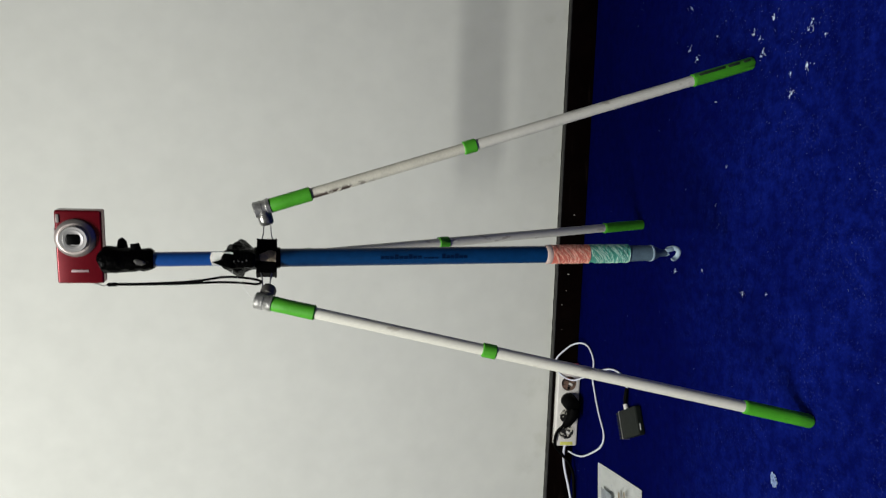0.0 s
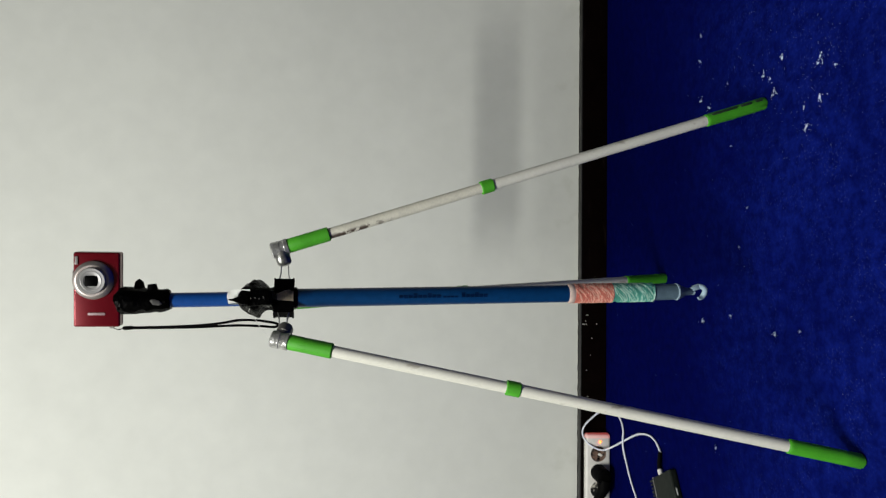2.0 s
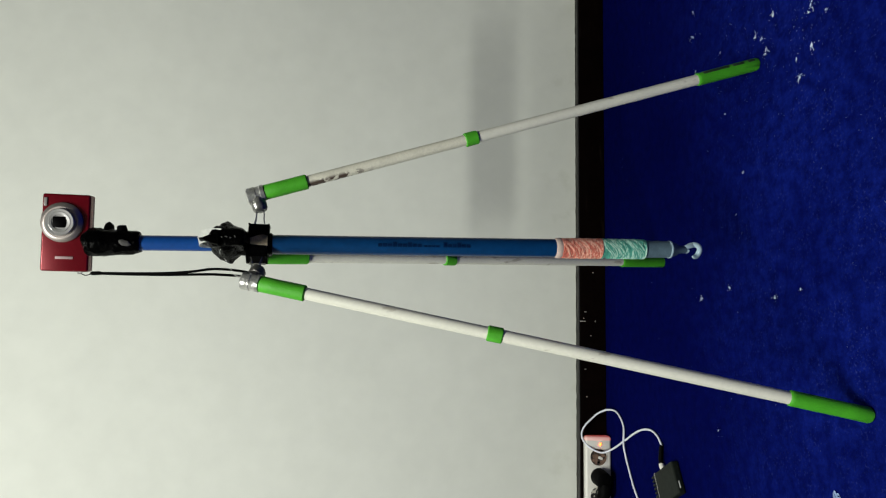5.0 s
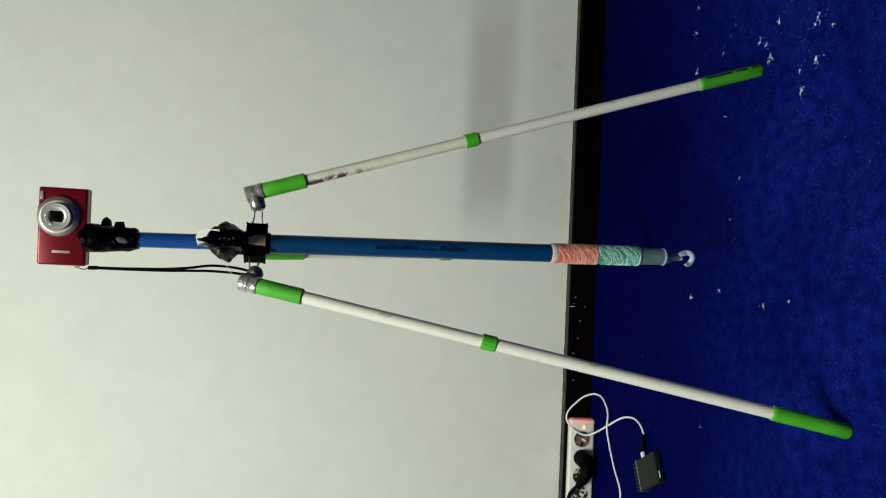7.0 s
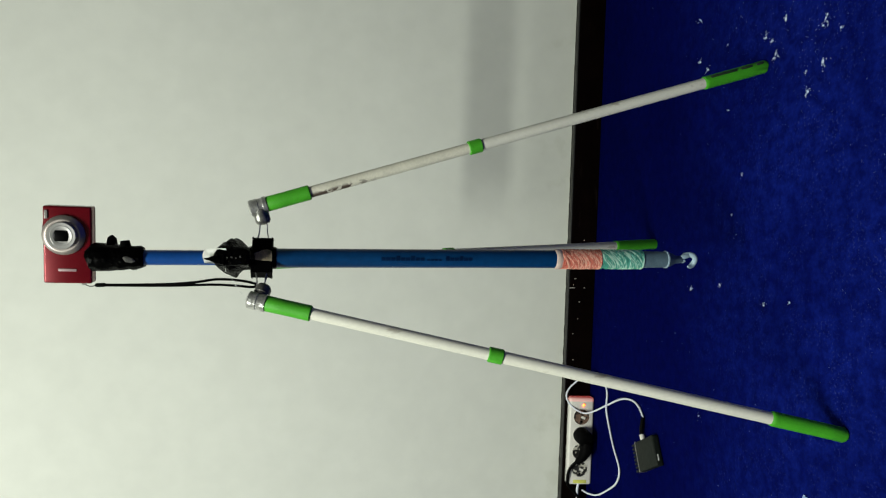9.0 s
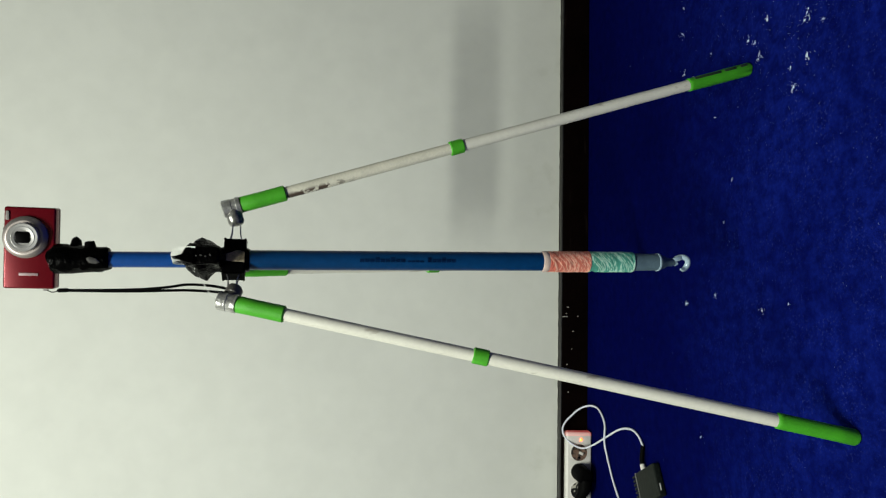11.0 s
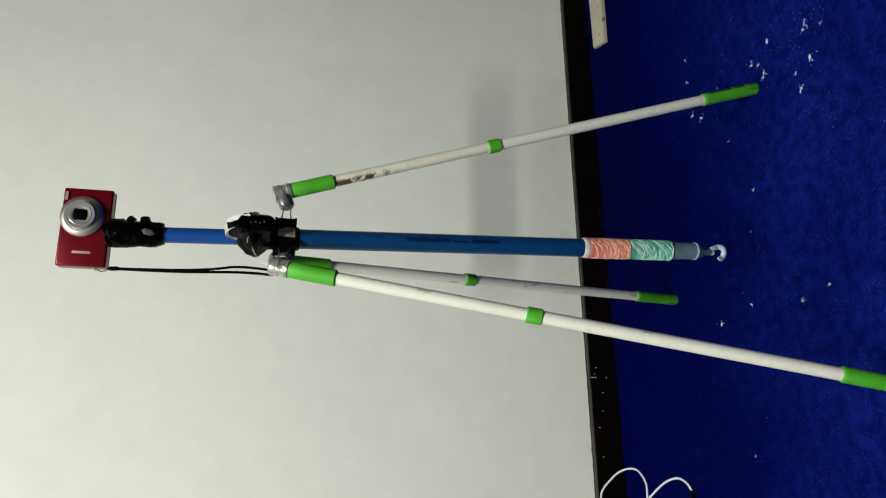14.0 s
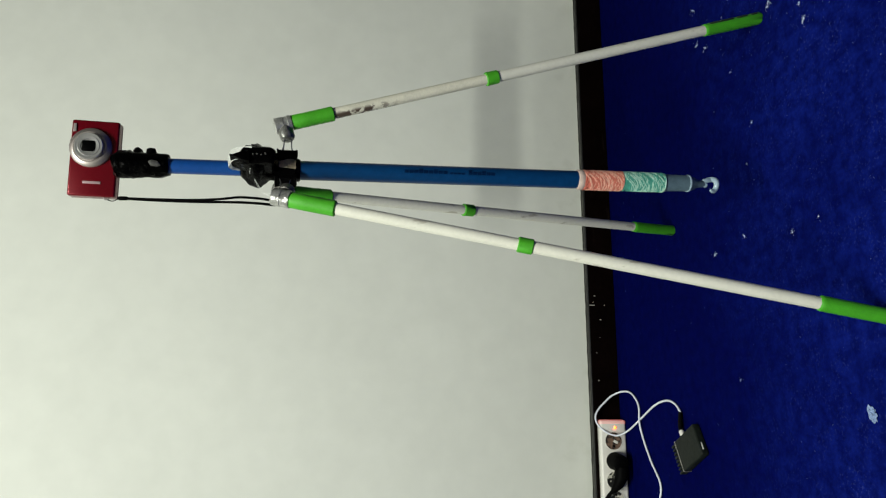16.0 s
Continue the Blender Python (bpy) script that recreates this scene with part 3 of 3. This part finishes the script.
part("strap_lug", on_camera(tube([(-0.0475, 0.008, -0.014), (-0.050, 0.008, -0.0145), (-0.050, 0.008, -0.0185), (-0.0475, 0.008, -0.019)], 0.0011, 8)), TRIM, snap)
S0 = CAMERA @ Vector((-0.0495, 0.008, -0.0165))
strap = part("wrist_strap", tube(spline([S0, S0 + Vector((-0.003, -0.002, -0.008)), Vector((-0.0475, 1.046, 0.909))], 6), 0.0006, 6), BLACK_PLASTIC, snap, "black wrist strap")
part("strap_slider", tube([(-0.0475, 1.046, 0.911), (-0.0475, 1.046, 0.909), (-0.047, 1.046, 0.900), (-0.0468, 1.046, 0.898)], [0.0012, 0.0026, 0.0026, 0.0014], 10), BLACK_PLASTIC, strap)
loop = [(-0.047, 1.046, 0.899), (-0.0462, 1.046, 0.86), (-0.0445, 1.046, 0.82), (-0.0415, 1.046, 0.79), (-0.0375, 1.046, 0.765), (-0.0385, 1.045, 0.738), (-0.0425, 1.043, 0.7175), (-0.0468, 1.043, 0.720), (-0.0455, 1.044, 0.74), (-0.0445, 1.046, 0.765), (-0.0452, 1.047, 0.79), (-0.0465, 1.047, 0.82), (-0.0472, 1.047, 0.86), (-0.0474, 1.046, 0.899)]
part("strap_loop", tube(spline(loop, 6), 0.0017, 8), BLACK_PLASTIC, strap)

# ---- power strip against the baseboard ----
STRIP = WALL @ pose(-0.372, -0.028, 0.0025, -7, 0, 0)     # x along the strip, its face looks along -y
strip = thing("power_strip", STRIP, "white four-socket power strip on its side against baseboard", "power strip")


def on_strip(bm):
    return placed(bm, STRIP)


bm = box((0.198, 0.024, 0.056), (0, 0.012, 0.0275), bevel=0.005, seg=3)
case = part("case", on_strip(bm), WHITE_PLASTIC, strip)
part("seam", on_strip(box((0.1985, 0.002, 0.0565), (0, 0.016, 0.0275), bevel=0.0004)), LEDGE, case)
for k, x in enumerate((0.0565, 0.016, -0.0235, -0.0625)):
    rim = lathe((x, 0, 0.0275), (0, -1, 0), [(-0.003, 0.0194), (0.0010, 0.0192), (0.0012, 0.0180), (-0.002, 0.0174)], 28, False)
    socket = part("socket", on_strip(rim), WHITE_PLASTIC, strip)
    part("well", on_strip(lathe((x, 0, 0.0275), (0, -1, 0), [(-0.003, 0.0176), (0.0006, 0.0175)])), WELL if k == 0 else DARK_WELL, socket, "brown socket well" if k == 0 else "dark socket well")
    part("well_bridge", on_strip(box((0.0055, 0.0012, 0.010), (x - 0.002, -0.0009, 0.0235), pose(0, 0, 0, 0, 28), 0.0006)), WHITE_PLASTIC, socket)
    for s in (-1, 1):
        part("hole", on_strip(lathe((x + 0.0105 * s, 0, 0.0275), (0, -1, 0), [(0, 0.0026), (0.001, 0.0026)], 12)), BLACK_PLASTIC, socket)
# Case end made to glow itself, for the pilot lamp's light on it.
window = part("pilot_glow_end", on_strip(box((0.013, 0.0244, 0.0564), (0.0933, 0.012, 0.0275), None, 0.0052, 3)), GLOW, strip, "case end with the pilot lamp's pink glow put in as emission")
part("pilot_lamp", on_strip(box((0.006, 0.0016, 0.004), (0.0835, -0.0012, 0.0235), pose(0, 0, 0, 0, 25), 0.0005)), PILOT, window, "lit red pilot lamp")
part("sticker", on_strip(box((0.008, 0.0006, 0.03), (-0.0915, -0.0001, 0.026), None, 0.0002)), YELLOW, strip, "yellow sticker")
cord = [WALL @ Vector(p) for p in ((-0.468, -0.018, 0.028), (-0.49, -0.016, 0.03), (-0.53, -0.012, 0.024), (-0.6, -0.03, 0.012), (-0.7, -0.06, 0.0045), (-0.9, -0.05, 0.0045), (-1.2, -0.09, 0.0045), (-1.6, -0.06, 0.0045))]
part("power_cord", tube(spline(cord, 6), 0.0029, 10), WHITE_CABLE, strip, "white power cord")

# black plug in the middle socket
plug = thing("power_plug", STRIP @ pose(0.016, 0, 0.0275), "black plug in power strip with black cable", "plug")
part("plug_body", on_strip(lathe((0.016, 0, 0.0275), (-0.1, -1, -0.12), [(0.0012, 0.0182), (0.012, 0.0182), (0.026, 0.0178), (0.033, 0.0165), (0.036, 0.012), (0.0365, 0.006)])), BLACK_PLASTIC, plug)
part("cable_grip", on_strip(tube([(0.004, -0.024, 0.021), (-0.014, -0.026, 0.023), (-0.03, -0.022, 0.030), (-0.042, -0.016, 0.038)], [0.0150, 0.0135, 0.0105, 0.0062], 14)), BLACK_PLASTIC, plug)
bc = [(-0.038, -0.018, 0.036), (-0.05, -0.010, 0.045), (-0.063, -0.005, 0.052), (-0.08, -0.003, 0.055), (-0.1, 0.002, 0.052), (-0.12, 0.008, 0.035), (-0.15, 0.0, 0.012), (-0.2, -0.01, 0.0045), (-0.4, -0.02, 0.005), (-0.9, -0.03, 0.006)]
pts = [STRIP @ Vector(p) for p in bc]
for p in pts:
    p.z = max(p.z, 0.0035)
part("plug_cable", tube(spline(pts, 6), 0.0036, 10), BLACK_PLASTIC, plug, "black cable")

# ---- charger and its white cable ----
CH = pose(-0.345, 1.347, 0, 0, 0, 22)
charger = thing("charger", CH, "dusty black charger brick lying on blue carpet", "charger")


def on_charger(bm):
    return placed(bm, CH)


brick = part("brick_case", on_charger(box((0.056, 0.078, 0.0145), (0, -0.004, 0.0076), bevel=0.003, seg=3)), CHARGER, charger)
for k in range(8):
    part("rib", on_charger(box((0.0040, 0.016, 0.0125), (-0.0243 + 0.0069 * k, 0.0385, 0.0072), None, 0.001)), CHARGER, brick)
part("seam", on_charger(box((0.0565, 0.0013, 0.0150), (0, 0.029, 0.0076), None, 0.0003)), TRIM, brick, "pale worn seam")
part("edge_sliver", on_charger(box((0.012, 0.0008, 0.002), (-0.013, -0.0432, 0.0095), None, 0.0002)), PAPER, brick, "small pale sliver")
part("connector", on_charger(tube([(0.024, 0.004, 0.0085), (0.029, 0.005, 0.0085), (0.0375, 0.007, 0.008), (0.0385, 0.007, 0.008)], [0.0048, 0.0048, 0.0045, 0.003], 14)), WHITE_PLASTIC, charger, "white connector")
part("jack", on_charger(tube([(0.037, 0.007, 0.008), (0.047, 0.006, 0.007), (0.066, -0.003, 0.005), (0.069, -0.0055, 0.0045)], [0.0042, 0.0044, 0.0038, 0.0026], 12)), BLACK_PLASTIC, charger, "black jack")
cable = [CH @ Vector((0.068, -0.005, 0.0045)), (-0.263, 1.386, 0.0035), (-0.2535, 1.416, 0.0035), (-0.258, 1.465, 0.0035), (-0.280, 1.532, 0.0045), (-0.297, 1.575, 0.010), (-0.306, 1.594, 0.024), (-0.303, 1.603, 0.038), (-0.293, 1.609, 0.052), (-0.279, 1.614, 0.062), (-0.264, 1.615, 0.063), (-0.25, 1.612, 0.056), (-0.237, 1.606, 0.044), (-0.224, 1.598, 0.03), (-0.217, 1.585, 0.014),
         (-0.220, 1.565, 0.005), (-0.233, 1.545, 0.0035), (-0.254, 1.531, 0.0035), (-0.285, 1.527, 0.0078), (-0.315, 1.527, 0.0035), (-0.36, 1.504, 0.0035), (-0.402, 1.476, 0.0035), (-0.432, 1.488, 0.0035), (-0.458, 1.53, 0.0035), (-0.482, 1.58, 0.006), (-0.488, 1.615, 0.012), (-0.484, 1.632, 0.02)]
part("charger_cable", tube(spline(cable, 6), 0.0020, 10), WHITE_CABLE, charger, "looping white cable")

# ---- booklet and batten on the carpet ----
BK = pose(-0.474, 1.51, 0.0, 0, 0, 2.0)
book = thing("leaflet", BK, "white printed leaflet lying on blue carpet", "leaflet")


def sheet(w, h, z0, z1, curl=0.0, at=(0, 0)):
    """A sheet in the leaflet's corner system: to the left and to the room, with slightly lifted edges."""
    bm = bmesh.new()
    rows = []
    for i in range(9):
        rows.append([bm.verts.new((at[0] - w * i / 8, at[1] - h * k / 8, z0 + curl * (k / 8) ** 2)) for k in range(9)])
    for i in range(8):
        for k in range(8):
            bm.faces.new((rows[i][k], rows[i][k + 1], rows[i + 1][k + 1], rows[i + 1][k]))
    bmesh.ops.solidify(bm, geom=bm.faces[:], thickness=-(z1 - z0))
    return placed(bm, BK)


part("cover", sheet(0.15, 0.205, 0.0006, 0.009, 0.003), PAPER, book)
part("print_block", sheet(0.07, 0.05, 0.0092, 0.0096, 0.0006, (-0.045, -0.035)), PAPER_GREY, book, "grey printed picture block")
part("print_block", sheet(0.06, 0.008, 0.0094, 0.0102, 0.0003, (-0.03, -0.115)), PAPER_WARM, book, "brown printed text bar")
part("print_block", sheet(0.06, 0.007, 0.0098, 0.0106, 0.0003, (-0.022, -0.14)), PAPER_WARM, book, "brown printed text bar")

BT = WALL @ pose(0, 0, 0)
bm = bmesh.new()
outline = [(0.775, -0.045), (0.755, -0.105), (1.25, -0.118), (1.25, -0.04)]
lo = [bm.verts.new((x, y, 0.001)) for x, y in outline]
hi = [bm.verts.new((x, y, 0.012)) for x, y in outline]
bm.faces.new(lo)
bm.faces.new(hi)
for i in range(4):
    bm.faces.new((lo[i], lo[(i + 1) % 4], hi[(i + 1) % 4], hi[i]))
bmesh.ops.recalc_face_normals(bm, faces=bm.faces)
bmesh.ops.bevel(bm, geom=bm.edges[:], offset=0.002, segments=2, affect="EDGES")
batten = mesh_object("wooden_batten", bm, WOOD, False)
batten.matrix_basis = BT
tagged(batten, "pale wooden batten with slanted end beside baseboard", "batten")

# ---- scraps and lint on the carpet ----
rnd = random.Random(5)


def scrap(x, y, size, long):
    """A torn shred of white paper or fluff: a crumpled ragged flake, a thin curled fibre and many crumbs round it."""
    bm = bmesh.new()
    lie = rnd.uniform(0, math.tau)
    along, across = Vector((math.cos(lie), math.sin(lie), 0)), Vector((-math.sin(lie), math.cos(lie), 0))

    def flake(at, reach, stretch):
        turn, count = rnd.uniform(0, 6), rnd.randint(6, 9)
        mid = bm.verts.new(at + Vector((0, 0, 0.0006 + reach * rnd.uniform(0.1, 0.5))))
        rim = []
        for k in range(count):
            a, r = turn + k * math.tau / count, reach * rnd.uniform(0.3, 1.0)
            rim.append(bm.verts.new(at + along * r * stretch * math.cos(a) + across * r / stretch * math.sin(a) + Vector((0, 0, 0.0005 + reach * rnd.uniform(0, 0.35)))))
        for k in range(count):
            bm.faces.new((mid, rim[k], rim[(k + 1) % count]))

    flake(Vector((0, 0, 0)), size * 0.55, 0.8 + 0.35 * long)
    flake(along * size * rnd.uniform(0.3, 0.7) * long + across * size * rnd.uniform(-0.3, 0.3), size * 0.3, 1.2)
    for k in range(7):
        flake(Vector((rnd.gauss(0, size * 0.9), rnd.gauss(0, size * 0.9), 0)), size * rnd.uniform(0.05, 0.14), 1.2)
    a, p, rows = lie + rnd.uniform(-0.6, 0.6), -along * size * 0.5 * long, []
    bend = rnd.uniform(-0.5, 0.5)
    for k in range(7):
        side = Vector((-math.sin(a), math.cos(a), 0)) * size * rnd.uniform(0.03, 0.075)
        up = Vector((0, 0, 0.0006 + size * 0.2 * rnd.random()))
        rows.append((bm.verts.new(p + side + up), bm.verts.new(p - side + up)))
        p = p + Vector((math.cos(a), math.sin(a), 0)) * size * 0.24 * long
        a += bend
    for r, q in zip(rows, rows[1:]):
        bm.faces.new((r[0], r[1], q[1], q[0]))
    bmesh.ops.solidify(bm, geom=bm.faces[:], thickness=0.0003)
    for v in bm.verts:
        v.co.z = max(v.co.z, 0.0003)
    ob = mesh_object("paper_scrap", bm, SCRAP, False)
    ob.matrix_basis = Matrix.Translation((x, y, 0))
    return tagged(ob, "tiny torn white scrap lying on blue carpet", "scrap", "scraps on the carpet")


for x, y, size, long in ((0.425, 1.154, 0.006, 1.5), (0.352, 1.157, 0.0065, 1.2), (0.340, 0.942, 0.0065, 1.3), (0.329, 0.987, 0.005, 1.7), (0.319, 0.974, 0.0045, 1.2), (0.298, 0.966, 0.006, 1.8),
                         (0.293, 0.971, 0.004, 1.0), (0.255, 0.876, 0.007, 1.4), (0.252, 0.907, 0.004, 1.0), (0.221, 0.908, 0.004, 1.4), (0.353, 1.078, 0.003, 1.0), (0.331, 1.134, 0.006, 1.6),
                         (0.247, 1.081, 0.003, 1.2), (0.137, 1.05, 0.0036, 1.3), (-0.034, 1.198, 0.006, 1.2), (-0.029, 1.114, 0.0042, 1.4), (0.079, 1.078, 0.003, 1.0), 
                         (-0.062, 1.007, 0.0042, 1.2), (-0.059, 0.953, 0.0035, 1.0), (-0.248, 1.182, 0.004, 1.2), (0.468, 1.145, 0.004, 1.6),
                         (0.309, 0.868, 0.006, 1.7), (0.302, 0.873, 0.004, 1.2), (0.288, 0.843, 0.0038, 1.2), (0.224, 0.905, 0.005, 1.1)):
    scrap(x, y, size, long)

bm = bmesh.new()
bmesh.ops.create_icosphere(bm, subdivisions=3, radius=1.0)
for v in bm.verts:
    v.co *= 0.72 + 0.5 * noise.noise(v.co * 2.3) + 0.2 * noise.noise(v.co * 7.0)
    v.co = Vector((v.co.x * 0.0115, v.co.y * 0.0075, max(v.co.z * 0.004 + 0.0016, 0.0002)))
tuft = mesh_object("fluff_tuft", bm, FLUFF, False)
tuft.matrix_basis = pose(-0.322, 0.93, 0, 0, 0, 5)
tagged(tuft, "flat matted tuft of pale blue-grey fluff on carpet", "fluff")

bm = bmesh.new()
for k in range(850):
    heap = k % 3
    x, y = (rnd.gauss(0.3, 0.07), rnd.gauss(0.93, 0.07)) if heap == 0 else (rnd.uniform(-0.55, 0.6), 0.6 + 0.95 * rnd.random() ** 1.5)
    if 210 < k < 300:
        x, y = (rnd.gauss(0.309, 0.012), rnd.gauss(0.865, 0.012)) if k % 2 else (rnd.gauss(0.225, 0.012), rnd.gauss(0.907, 0.01))
    if 275 < k < 330:
        x, y = rnd.gauss(-0.53, 0.012), rnd.gauss(1.60, 0.03)
    a, s = rnd.uniform(0, 3.1), 0.0002 + 0.0005 * rnd.random() ** 3
    d, e = Vector((math.cos(a), math.sin(a), 0)) * s * rnd.uniform(1, 3), Vector((-math.sin(a), math.cos(a), 0)) * s * 0.6
    c = Vector((x, y, rnd.uniform(0.0005, 0.0012)))
    q = [bm.verts.new(c + o) for o in (d, e, -d, -e)]
    t = bm.verts.new(c + Vector((0, 0, s * 0.7)))
    for i in range(4):
        bm.faces.new((q[i], q[(i + 1) % 4], t))
    bm.faces.new(q[::-1])
lint = mesh_object("lint", bm, DUST, False)
tagged(lint, "scattered white lint and crumbs on carpet", "lint", kind="stuff")
